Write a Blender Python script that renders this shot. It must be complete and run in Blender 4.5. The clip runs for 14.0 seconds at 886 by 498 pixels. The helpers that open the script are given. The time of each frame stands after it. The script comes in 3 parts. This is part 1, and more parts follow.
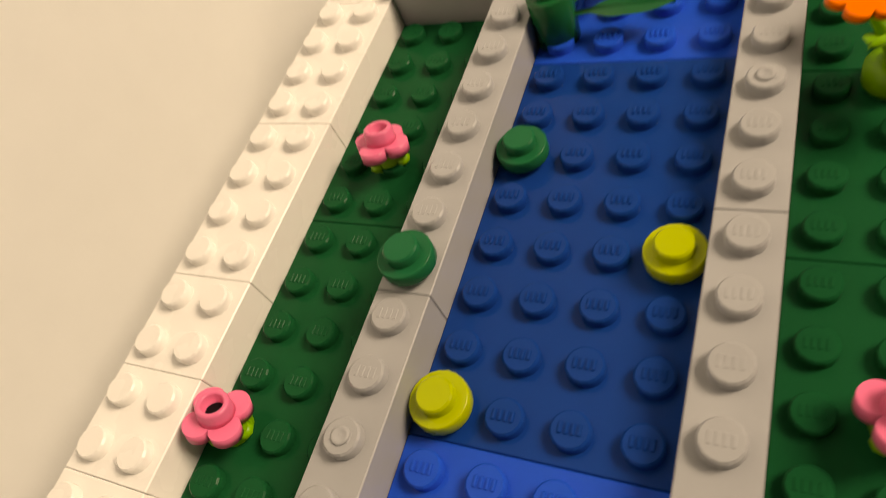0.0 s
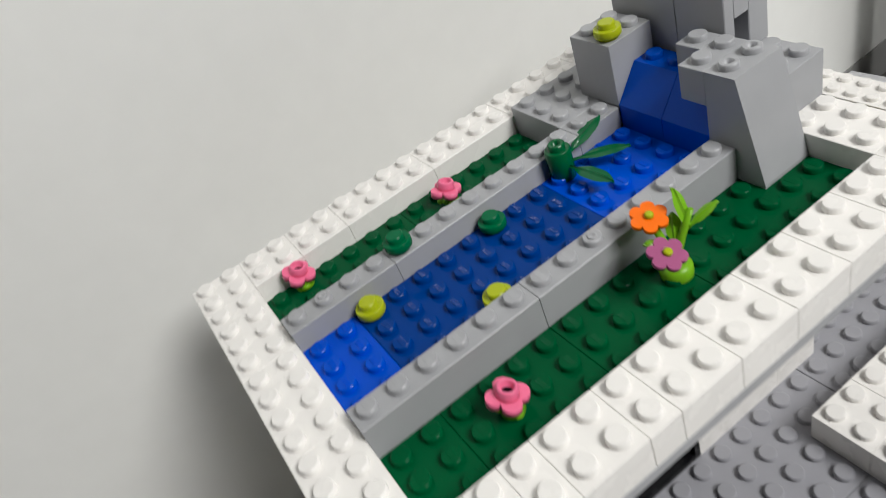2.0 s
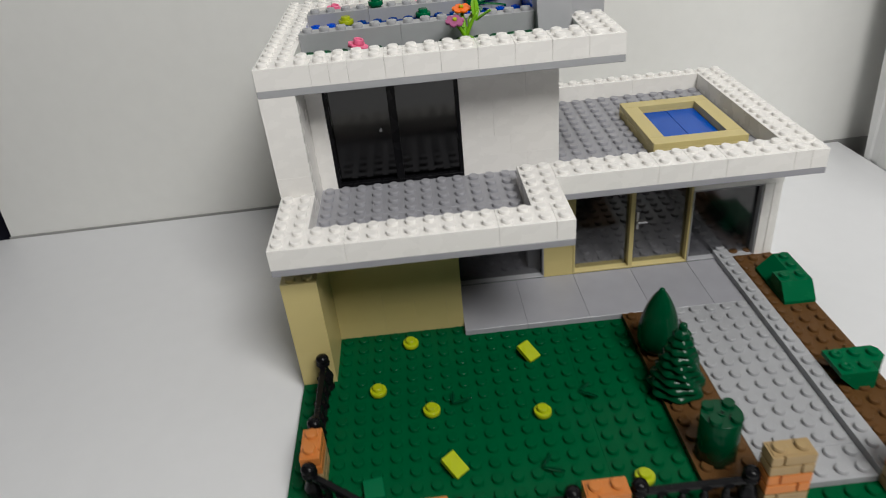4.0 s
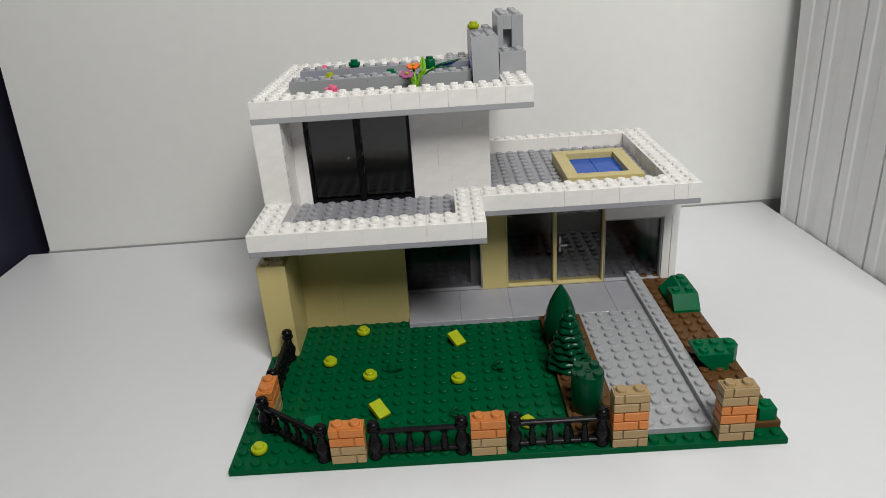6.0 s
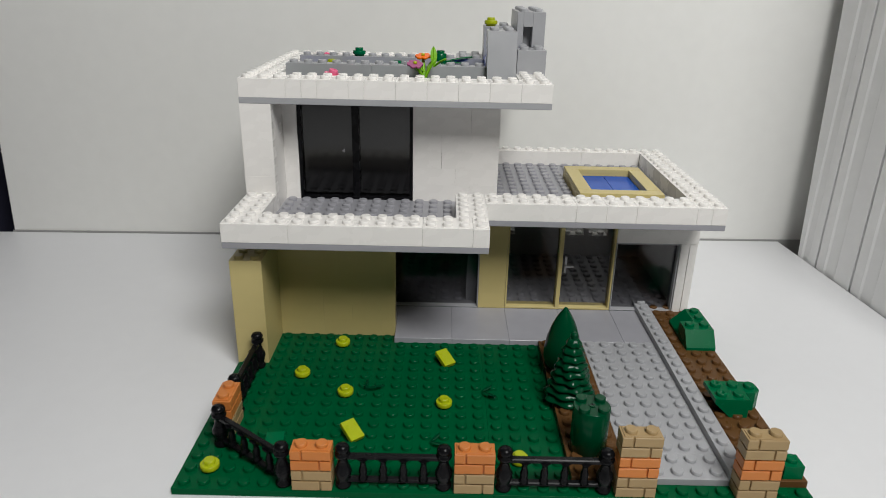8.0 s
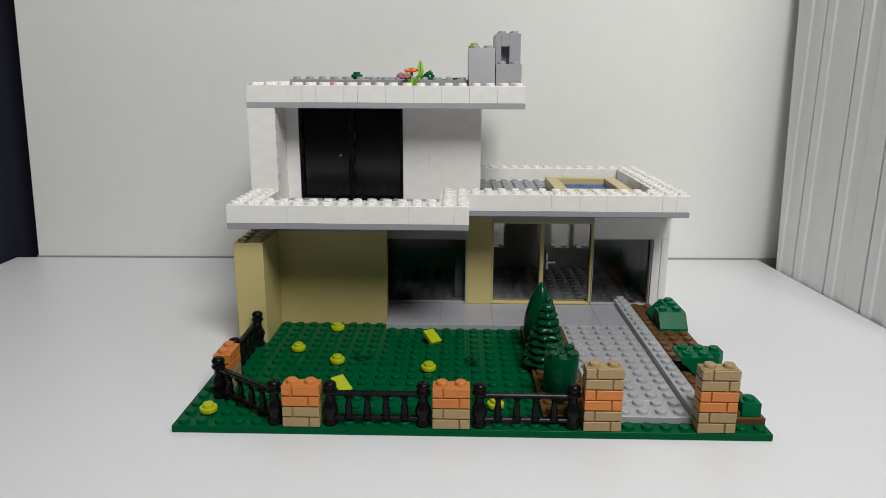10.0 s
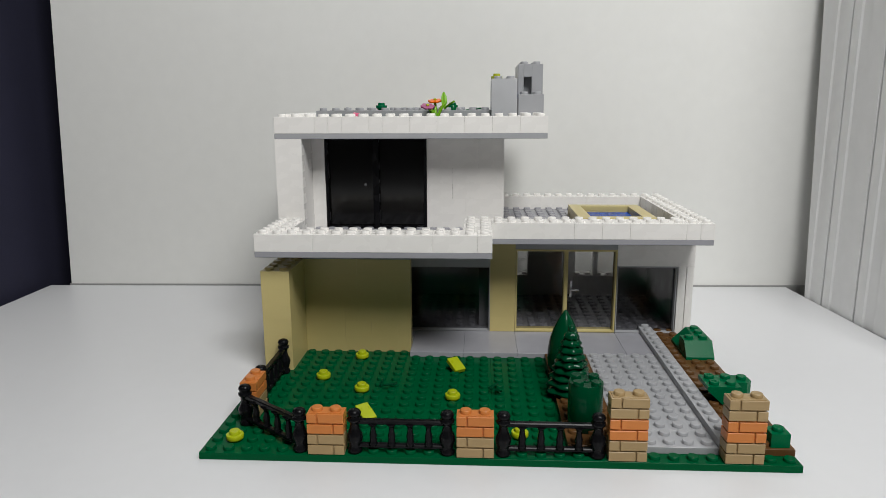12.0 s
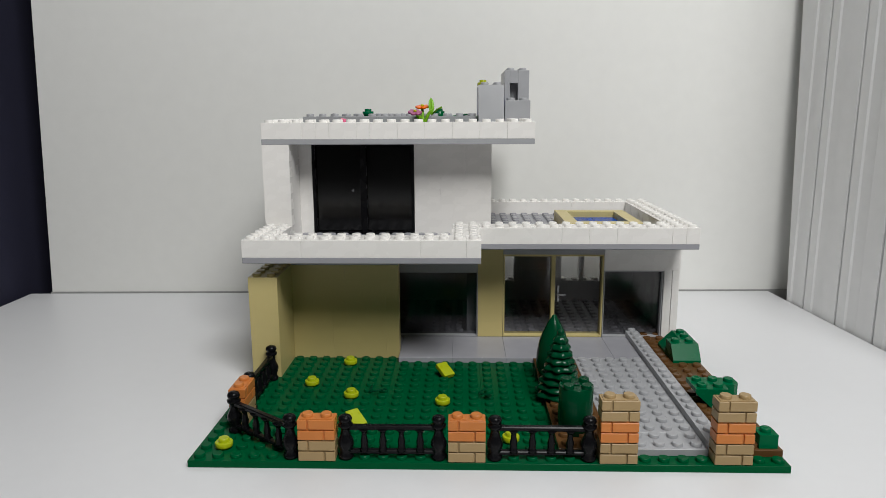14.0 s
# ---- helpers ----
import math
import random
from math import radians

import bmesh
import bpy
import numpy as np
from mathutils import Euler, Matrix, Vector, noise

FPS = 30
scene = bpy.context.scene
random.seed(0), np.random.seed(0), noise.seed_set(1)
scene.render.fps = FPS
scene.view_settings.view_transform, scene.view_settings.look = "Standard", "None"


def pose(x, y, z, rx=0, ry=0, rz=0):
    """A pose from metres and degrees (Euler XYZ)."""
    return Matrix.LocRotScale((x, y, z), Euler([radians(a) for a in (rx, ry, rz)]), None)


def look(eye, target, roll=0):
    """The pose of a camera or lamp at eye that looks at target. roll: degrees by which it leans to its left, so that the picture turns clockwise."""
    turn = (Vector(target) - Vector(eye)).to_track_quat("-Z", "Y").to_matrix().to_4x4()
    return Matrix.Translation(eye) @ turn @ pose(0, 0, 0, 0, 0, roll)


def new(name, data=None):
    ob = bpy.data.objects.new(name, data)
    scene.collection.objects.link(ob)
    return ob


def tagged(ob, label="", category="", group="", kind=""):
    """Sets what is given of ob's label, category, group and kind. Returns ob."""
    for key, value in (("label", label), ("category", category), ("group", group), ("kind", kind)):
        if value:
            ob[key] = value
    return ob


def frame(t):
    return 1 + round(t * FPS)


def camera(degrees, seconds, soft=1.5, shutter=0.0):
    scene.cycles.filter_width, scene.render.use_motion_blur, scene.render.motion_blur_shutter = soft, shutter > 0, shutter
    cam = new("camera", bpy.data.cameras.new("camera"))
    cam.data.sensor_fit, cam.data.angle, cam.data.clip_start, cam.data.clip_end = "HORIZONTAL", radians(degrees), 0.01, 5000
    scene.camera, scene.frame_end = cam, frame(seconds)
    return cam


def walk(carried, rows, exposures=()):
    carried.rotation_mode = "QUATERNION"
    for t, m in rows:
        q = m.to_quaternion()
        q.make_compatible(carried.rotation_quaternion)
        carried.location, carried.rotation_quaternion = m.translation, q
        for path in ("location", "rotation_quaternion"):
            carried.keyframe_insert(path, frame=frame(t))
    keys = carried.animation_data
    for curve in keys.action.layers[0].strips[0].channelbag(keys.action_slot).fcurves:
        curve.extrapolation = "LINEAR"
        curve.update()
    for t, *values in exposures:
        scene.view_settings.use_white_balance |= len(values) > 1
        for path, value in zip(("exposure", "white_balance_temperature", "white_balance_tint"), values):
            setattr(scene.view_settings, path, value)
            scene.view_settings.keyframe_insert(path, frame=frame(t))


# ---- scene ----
S = 0.008          # one stud of the toy bricks
P, B = 0.4, 1.2    # plate and brick height in studs
cam = camera(65.4, 14.0, soft=0.65, shutter=0.35)
# seconds, eye in studs, yaw, pitch, roll in degrees
ROWS = [
    (0, 1.652, 22.045, 27.237, -46.167, -50.620, -31.350),
    (0.5, 1.742, 19.534, 29.201, -39.465, -46.834, -32.779),
    (1, 1.314, 17.182, 30.292, -26.669, -47.838, -35.088),
    (1.5, 2.281, 14.289, 31.269, -25.508, -41.554, -27.964),
    (2, 1.803, 9.631, 31.927, -18.726, -37.739, -23.461),
    (2.5, 1.112, 3.733, 31.884, -15.552, -38.766, -21.079),
    (3, 2.110, -5.473, 29.978, -12.407, -36.002, -15.964),
    (3.5, 5.111, -12.909, 29.932, -5.185, -32.837, -12.032),
    (4, 8.552, -19.525, 28.138, -0.905, -31.458, -5.667),
    (6.3, 13.809, -31.430, 26.783, 1.148, -22.845, -3.377),
    (6.5, 14.056, -31.382, 26.461, 1.304, -22.582, -2.688),
    (7, 14.607, -30.943, 26.121, 1.287, -22.553, -1.443),
    (7.5, 14.109, -29.794, 25.393, 1.026, -21.934, 0.246),
    (8, 13.172, -27.290, 24.266, -0.094, -21.623, 1.298),
    (8.2, 13.370, -26.455, 23.899, -1.755, -20.313, 0.285),
    (10.3, 15.320, -34.131, 18.378, 1.679, -13.170, 0.362),
    (10.5, 15.359, -34.340, 18.620, 1.952, -12.695, 0.371),
    (11, 15.589, -34.380, 18.659, 2.659, -12.692, -0.151),
    (11.5, 15.832, -33.651, 18.979, 1.934, -12.186, -0.977),
    (12, 15.231, -33.641, 18.818, 3.199, -11.803, -0.284),
    (12.5, 15.005, -33.856, 18.838, 3.025, -11.373, -0.192),
    (13, 15.114, -33.357, 18.639, 1.850, -11.257, -0.203),
    (13.5, 14.829, -33.528, 18.653, 1.527, -10.959, -0.254),
    (14, 14.765, -33.743, 18.665, 1.658, -11.177, -0.253),
]


def view(x, y, z, yaw, pitch, roll):
    a, p = radians(yaw), radians(pitch)
    ahead = Vector((-math.sin(a) * math.cos(p), math.cos(a) * math.cos(p), math.sin(p)))
    eye = Vector((x, y, z)) * S
    return look(eye, eye + ahead, roll)


walk(cam, [(t, view(*r)) for t, *r in ROWS], [(0.0, 0.2, 10600, 16), (0.5, 0.3, 8600, 13), (1.0, 0.15, 7400, 10), (1.5, 0.12, 6950, 10), (2.0, 0.06, 6400, 9), (3.0, -0.14, 6450, 9), (14.0, -0.1, 6350, 9)])

# ---- light ----
world = bpy.data.worlds.new("room_light")
world.use_nodes = True
scene.world = world
bg = world.node_tree.nodes["Background"]
bg.inputs["Color"].default_value = (0.93, 0.97, 1.0, 1)
bg.inputs["Strength"].default_value = 0.09


def lamp(name, x, y, z, target, sx, sy, watts, colour):
    data = bpy.data.lights.new(name, "AREA")
    data.shape, data.size, data.size_y, data.energy, data.color = "RECTANGLE", sx * S, sy * S, watts, colour
    ob = new(name, data)
    ob.matrix_world = look(Vector((x, y, z)) * S, Vector(target) * S)
    return tagged(ob, "unseen rectangular white area light added overhead", "lamp")


lamp("ceiling_lamp", 45, -54, 101, (14, 20, 6), 46, 46, 8.5, (1.0, 0.98, 0.95))
# added weak fill light from above, no such fixture known
lamp("overhead_fill", 10, -60, 205, (10, -59, 0), 150, 150, 0.42, (0.95, 0.98, 1.0))

# ---- materials ----


def plastic(name, colour, rough=0.3, vary=0.05, bump=0.03, metal=0.0, coat=0.0, gloss=0.3):
    m = bpy.data.materials.new(name)
    m.use_nodes = True
    nt = m.node_tree
    N, L = nt.nodes, nt.links
    b = N["Principled BSDF"]
    info, tc = N.new("ShaderNodeObjectInfo"), N.new("ShaderNodeTexCoord")
    big, fine = N.new("ShaderNodeTexNoise"), N.new("ShaderNodeTexNoise")
    big.inputs["Scale"].default_value, fine.inputs["Scale"].default_value = 90.0, 1400.0
    big.inputs["Detail"].default_value, fine.inputs["Detail"].default_value = 3.0, 4.0
    L.new(tc.outputs["Object"], big.inputs["Vector"]), L.new(tc.outputs["Object"], fine.inputs["Vector"])
    hsv = N.new("ShaderNodeHueSaturation")
    hsv.inputs["Color"].default_value = (*colour, 1)
    add = N.new("ShaderNodeMath")
    add.operation = "ADD"
    rnd, spot = N.new("ShaderNodeMapRange"), N.new("ShaderNodeMapRange")
    rnd.inputs["To Min"].default_value, rnd.inputs["To Max"].default_value = 1 - vary, 1 + vary
    spot.inputs["From Min"].default_value, spot.inputs["From Max"].default_value = 0.3, 0.7
    spot.inputs["To Min"].default_value, spot.inputs["To Max"].default_value = -vary * 0.6, vary * 0.6
    L.new(info.outputs["Random"], rnd.inputs["Value"]), L.new(big.outputs["Fac"], spot.inputs["Value"])
    L.new(rnd.outputs["Result"], add.inputs[0]), L.new(spot.outputs["Result"], add.inputs[1])
    L.new(add.outputs[0], hsv.inputs["Value"]), L.new(hsv.outputs["Color"], b.inputs["Base Color"])
    rr = N.new("ShaderNodeMapRange")
    rr.inputs["To Min"].default_value, rr.inputs["To Max"].default_value = rough - 0.08, rough + 0.1
    L.new(big.outputs["Fac"], rr.inputs["Value"]), L.new(rr.outputs["Result"], b.inputs["Roughness"])
    bp = N.new("ShaderNodeBump")
    bp.inputs["Strength"].default_value, bp.inputs["Distance"].default_value = bump, 0.0004
    L.new(fine.outputs["Fac"], bp.inputs["Height"]), L.new(bp.outputs["Normal"], b.inputs["Normal"])
    b.inputs["Metallic"].default_value, b.inputs["Coat Weight"].default_value = metal, coat
    b.inputs["IOR"].default_value = 1.5
    b.inputs["Specular IOR Level"].default_value = gloss
    return m


def glass(name, tint, rough=0.02, ior=1.5):
    m = bpy.data.materials.new(name)
    m.use_nodes = True
    nt = m.node_tree
    N, L = nt.nodes, nt.links
    N.remove(N["Principled BSDF"])
    t, g, mix, fr = N.new("ShaderNodeBsdfTransparent"), N.new("ShaderNodeBsdfGlossy"), N.new("ShaderNodeMixShader"), N.new("ShaderNodeFresnel")
    t.inputs["Color"].default_value = (*tint, 1)
    g.inputs["Roughness"].default_value = rough
    fr.inputs["IOR"].default_value = ior
    L.new(fr.outputs[0], mix.inputs[0]), L.new(t.outputs[0], mix.inputs[1]), L.new(g.outputs[0], mix.inputs[2])
    L.new(mix.outputs[0], N["Material Output"].inputs["Surface"])
    return m


WHITE = plastic("white_plastic", (0.84, 0.82, 0.79), 0.26, 0.008)
GREY = plastic("light_grey_plastic", (0.36, 0.365, 0.38), 0.3, 0.05)
FLOORGREY = plastic("roof_grey_plastic", (0.31, 0.31, 0.335), 0.32, 0.03)
TILEGREY = plastic("grey_tile_plastic", (0.35, 0.35, 0.38), 0.22, 0.05)
GREEN = plastic("green_plastic", (0.0, 0.078, 0.025), 0.2, 0.05, gloss=0.06)
DARKGREEN = plastic("dark_green_plastic", (0.0, 0.047, 0.017), 0.18, 0.05, gloss=0.2)
REED = plastic("plant_green_plastic", (0.0, 0.10, 0.03), 0.2, 0.05, gloss=0.3)
TEALGREEN = plastic("bright_green_plastic", (0.0, 0.125, 0.046), 0.24, 0.03, gloss=0.12)
BLUE = plastic("blue_plastic", (0.0, 0.072, 0.56), 0.13, 0.04, gloss=0.12)
DEEPBLUE = plastic("deep_blue_plastic", (0.0, 0.039, 0.225), 0.13, 0.04, gloss=0.08)
FALLBLUE = plastic("dark_blue_plastic", (0.0, 0.07, 0.48), 0.2, 0.03, gloss=0.15)
TEALDARK = plastic("bush_green_plastic", (0.0, 0.115, 0.042), 0.25, 0.05, gloss=0.08)
TAN = plastic("tan_plastic", (0.57, 0.475, 0.205), 0.33, 0.02)
DARKTAN = plastic("dark_tan_plastic", (0.35, 0.245, 0.118), 0.36, 0.07)
ORANGE = plastic("nougat_orange_plastic", (0.57, 0.195, 0.046), 0.36, 0.06)
BROWN = plastic("brown_plastic", (0.115, 0.056, 0.02), 0.28, 0.08, gloss=0.12)
BLACK = plastic("black_plastic", (0.005, 0.005, 0.006), 0.26, 0.05, gloss=0.14)
LIME = plastic("lime_plastic", (0.38, 0.44, 0.008), 0.28, 0.04)
STEM = plastic("leaf_lime_plastic", (0.18, 0.42, 0.012), 0.3, 0.04)
PINK = plastic("pink_plastic", (0.80, 0.155, 0.29), 0.3, 0.05)
FLAME = plastic("orange_plastic", (0.92, 0.16, 0.0), 0.3, 0.03)
PURPLE = plastic("mauve_plastic", (0.36, 0.09, 0.21), 0.3, 0.03)
CHROME = plastic("silver_plastic", (0.5, 0.5, 0.52), 0.2, 0.02, metal=0.6)
SMOKE = glass("smoked_window", (0.56, 0.56, 0.57), 0.1)
CLEAR = glass("clear_window", (0.72, 0.72, 0.72), 0.05)
DARKPANE = glass("black_window", (0.03, 0.03, 0.032), 0.12, 1.75)
POOL = plastic("blue_tile_plastic", (0.0, 0.08, 0.46), 0.14, 0.05, gloss=0.18)
TABLE = plastic("white_laminate", (0.74, 0.745, 0.76), 0.35, 0.015, 0.02)
BOARD = plastic("white_board", (0.79, 0.79, 0.765), 0.6, 0.02, 0.05)
NAVY = plastic("navy_fabric", (0.022, 0.022, 0.045), 0.85, 0.1, 0.3)
CURTAIN = plastic("white_panel", (0.80, 0.80, 0.80), 0.6, 0.03, 0.05)
# for the unseen room shell; grey chosen to hold down bounced light
ROOMWALL = plastic("unseen_room_wall", (0.42, 0.41, 0.40), 0.7, 0.03, 0.05)
GAPSHADE = plastic("gap_shade_grey", (0.36, 0.36, 0.35), 0.7, 0.03, 0.05)
CARPET = plastic("grey_carpet", (0.25, 0.24, 0.23), 0.9, 0.1, 0.5)

# ---- mesh helpers: lists of vertices and faces, in studs ----


class Build:
    def __init__(self):
        self.v, self.f, self.s = [], [], []

    def add(self, verts, faces, smooth=False):
        n = len(self.v)
        self.v += verts
        for k, f in enumerate(faces):
            self.f.append([n + i for i in f])
            self.s.append(smooth if isinstance(smooth, bool) else smooth[k])

    def box(self, x0, y0, z0, x1, y1, z1, b=0.03):
        b = min(b, (x1 - x0) / 3, (y1 - y0) / 3, (z1 - z0) / 3)
        X, Y, Z = (x0, x1), (y0, y1), (z0, z1)
        verts, idx = [], {}
        for i in (0, 1):
            for j in (0, 1):
                for k in (0, 1):
                    sx, sy, sz = 1 - 2 * i, 1 - 2 * j, 1 - 2 * k
                    for a in range(3):
                        idx[i, j, k, a] = len(verts)
                        verts.append((X[i] + (0 if a == 0 else b * sx), Y[j] + (0 if a == 1 else b * sy), Z[k] + (0 if a == 2 else b * sz)))
        c, faces = Vector(((x0 + x1) / 2, (y0 + y1) / 2, (z0 + z1) / 2)), []

        def face(q):
            p = [Vector(verts[i]) for i in q]
            n = (p[1] - p[0]).cross(p[2] - p[0])
            faces.append(q if n.dot(sum(p, Vector()) / len(p) - c) > 0 else q[::-1])

        for s in (0, 1):
            face([idx[s, j, k, 0] for j, k in ((0, 0), (1, 0), (1, 1), (0, 1))])
            face([idx[i, s, k, 1] for i, k in ((0, 0), (1, 0), (1, 1), (0, 1))])
            face([idx[i, j, s, 2] for i, j in ((0, 0), (1, 0), (1, 1), (0, 1))])
            for r in (0, 1):
                face([idx[0, s, r, 1], idx[1, s, r, 1], idx[1, s, r, 2], idx[0, s, r, 2]])
                face([idx[s, 0, r, 0], idx[s, 1, r, 0], idx[s, 1, r, 2], idx[s, 0, r, 2]])
                face([idx[s, r, 0, 0], idx[s, r, 1, 0], idx[s, r, 1, 1], idx[s, r, 0, 1]])
                for k in (0, 1):
                    face([idx[s, r, k, 0], idx[s, r, k, 1], idx[s, r, k, 2]])
        self.add(verts, faces)

    def lathe(self, cx, cy, prof, n=16, wave=None, flat_ends=True):
        """prof: (radius, z) from bottom to top; wave(angle, ring) scales the radius."""
        verts, faces, smooth = [], [], []
        for k, (r, z) in enumerate(prof):
            for i in range(n):
                a = 2 * math.pi * i / n
                q = r * (wave(a, k) if wave else 1)
                verts.append((cx + q * math.cos(a), cy + q * math.sin(a), z))
        for k in range(len(prof) - 1):
            for i in range(n):
                j = (i + 1) % n
                faces.append([k * n + i, k * n + j, (k + 1) * n + j, (k + 1) * n + i])
                smooth.append(True)
        faces += [list(range(n))[::-1], [(len(prof) - 1) * n + i for i in range(n)]]
        smooth += [False, False]
        self.add(verts, faces, smooth)

    def stud(self, cx, cy, z, hollow=False, mark=False, n=16, h=0.21):
        r, b = 0.3, 0.03
        ring = lambda q, zz: [(cx + q * math.cos(2 * math.pi * i / n), cy + q * math.sin(2 * math.pi * i / n), zz) for i in range(n)]
        levels = [ring(r, z - 0.01), ring(r, z + h - b), ring(r - b, z + h)]
        if hollow:
            levels += [ring(0.17, z + h), ring(0.16, z + 0.03)]
        verts, faces, smooth = sum(levels, []), [], []
        for k in range(len(levels) - 1):
            for i in range(n):
                j = (i + 1) % n
                faces.append([k * n + i, k * n + j, (k + 1) * n + j, (k + 1) * n + i])
                smooth.append(k in (0, 3))
        faces.append([(len(levels) - 1) * n + i for i in range(n)])
        smooth.append(False)
        self.add(verts, faces, smooth)
        if mark:      # raised maker's mark as plain bars
            zt = z + h
            for k in range(4):
                y = cy + (k - 1.5) * 0.095
                self.box(cx - 0.085, y - 0.028, zt - 0.01, cx + 0.09, y + 0.03, zt + (0.03 if mark is True else mark), 0.012)

    def prism(self, outline, z0, z1, axis=2, smooth=False):
        """A closed outline of (u, v) pushed from z0 to z1 along an axis."""
        place = {0: lambda u, v, w: (w, u, v), 1: lambda u, v, w: (u, w, v), 2: lambda u, v, w: (u, v, w)}[axis]
        n = len(outline)
        verts = [place(u, v, z0) for u, v in outline] + [place(u, v, z1) for u, v in outline]
        area = sum(outline[i][0] * outline[(i + 1) % n][1] - outline[(i + 1) % n][0] * outline[i][1] for i in range(n))
        turn = (area > 0) != (axis == 1)
        faces = [list(range(n))[::-1], [n + i for i in range(n)]] + [[i, (i + 1) % n, n + (i + 1) % n, n + i] for i in range(n)]
        self.add(verts, faces if turn else [f[::-1] for f in faces], [False, False] + [smooth] * n)

    def mesh(self, name, mat, turn=None):
        me = bpy.data.meshes.new(name)
        vs = [Vector(v) * S for v in self.v]
        if turn is not None:
            vs = [turn @ v for v in vs]
        me.from_pydata([tuple(v) for v in vs], [], self.f)
        me.polygons.foreach_set("use_smooth", self.s)
        me.materials.append(mat)
        me.update()
        return me


def thing(name, label, category, x=0, y=0, z=0, rz=0, group="", kind=""):
    ob = new(name)
    ob.empty_display_size = 0.005
    ob.matrix_world = pose(x * S, y * S, z * S, 0, 0, rz)
    return tagged(ob, label, category, group, kind)


def part(name, data, parent, x=0, y=0, z=0, rz=0, label=""):
    ob = new(name, data)
    ob.parent = parent
    ob.matrix_basis = pose(x * S, y * S, z * S, 0, 0, rz)
    return tagged(ob, label)


CACHE = {}


def brick_mesh(name, w, d, h, mat, studs=True, mark=False, hollow=False, bevel=0.02, g=0.004):
    key = (w, d, h, mat.name, studs, mark, hollow, bevel)
    if key not in CACHE:
        b = Build()
        b.box(g, g, 0, w - g, d - g, h - 0.004, bevel)
        if studs:
            for i in range(int(w)):
                for j in range(int(d)):
                    b.stud(i + 0.5, j + 0.5, h - 0.004, hollow, mark)
        CACHE[key] = b.mesh(name, mat)
    return CACHE[key]


def brick(parent, x, y, z, w, d, h, mat, studs=True, name="brick", label="", **more):
    return part(name, brick_mesh(name, w, d, h, mat, studs, **more), parent, x, y, z, 0, label)


def split(length, sizes, rng):
    out = []
    while length > 0.01:
        s = min(rng.choice(sizes), length)
        out.append(s)
        length -= s
    return out


def wall_brick(parent, x, y, z, w, d, mat, top, gap):
    """A brick pressed tight on the course below; now and then its end stands a hair off its neighbour."""
    key = ("wall", w, d, mat.name, top, gap)
    if key not in CACHE:
        b = Build()
        gx, gy = (gap, 0.001) if w >= d else (0.001, gap)
        b.box(gx, gy, 0, w - gx, d - gy, B, 0.002)
        if top:
            for i in range(int(w)):
                for j in range(int(d)):
                    b.stud(i + 0.5, j + 0.5, B)
        CACHE[key] = b.mesh("brick", mat)
    part("brick", CACHE[key], parent, x, y, z)


def wall_x(parent, x0, x1, y, z0, courses, mat, depth=1, sizes=(2, 3, 4, 4, 6), seed=1):
    """Courses of bricks along x."""
    rng = random.Random(seed)
    for c in range(courses):
        x = x0
        for s in split(x1 - x0, sizes, rng):
            wall_brick(parent, x, y, z0 + c * B, s, depth, mat, c == courses - 1, rng.choice((0.001, 0.002, 0.004) if mat is TAN else (0.001, 0.003, 0.01, 0.016)))
            x += s


def wall_y(parent, y0, y1, x, z0, courses, mat, depth=1, sizes=(2, 3, 4, 4, 6), seed=1):
    rng = random.Random(seed)
    for c in range(courses):
        y = y0
        for s in split(y1 - y0, sizes, rng):
            wall_brick(parent, x, y, z0 + c * B, depth, s, mat, c == courses - 1, rng.choice((0.001, 0.003, 0.012)))
            y += s


# ---- the setting: table, backing board, room ----


def slab(name, x0, y0, z0, x1, y1, z1, mat, label, category, bevel=0.2):
    b = Build()
    b.box(x0, y0, z0, x1, y1, z1, bevel)
    return tagged(new(name, b.mesh(name, mat)), label, category, kind="structure")


def ribbed(name, x, y, turn, length, z0, z1, pitch, mat, label):
    """A wall of wide shallow panels with narrow grooves, running from (x, y) towards -y."""
    outline, v = [(0.1, 0), (0, -0.15), (0, -0.5), (0.12, -0.7), (0.12, -1.5), (0, -1.7)], -2.8
    while v > -length:
        outline += [(0, v), (0.5, v - 0.04), (0.5, v - 0.26), (0, v - 0.3), (0, v - 1.4), (0.12, v - 1.6), (0.12, v - 2.9), (0, v - 3.1)]
        v -= pitch
    outline += [(3, v), (3, 0)]
    b = Build()
    b.prism(outline, z0, z1)
    b.prism([(-0.2, -1), (0.0, -1), (3.2, 45), (-0.2, 45)], 0.02, 0.4, axis=0)
    ob = new(name, b.mesh(name, mat))
    ob.matrix_world = pose(x * S, y * S, 0, 0, 0, turn)
    return tagged(ob, label, "panel", kind="structure")


tab = Build()
tab.prism([(-30, -80), (54, -80), (47.05, 38.0), (-31.0, 35.95)], -3, 0)
tagged(new("table_top", tab.mesh("table_top", TABLE)), "smooth white laminate table top", "table", kind="structure")
board = Build()
board.prism([(-29.0, -3), (60, -3), (60, 150), (-22.6, 150)], 0, 1.2, axis=1)
back = new("wall_back", board.mesh("wall_back", BOARD))
back.matrix_world = pose(0, 37.0 * S, 0, 0, 0, 1.5)
tagged(back, "plain white board behind the model house", "wall", kind="structure")
# grey strip painting the shade of the gap between table and board
strip = Build()
strip.box(-29, -0.12, -2.9, 60, -0.02, 0.15, 0.01)
shade_strip = new("trim", strip.mesh("trim", GAPSHADE))
shade_strip.matrix_world = back.matrix_world.copy()
tagged(shade_strip, "thin grey strip painting the shade line along the foot of the board", "trim", kind="structure")
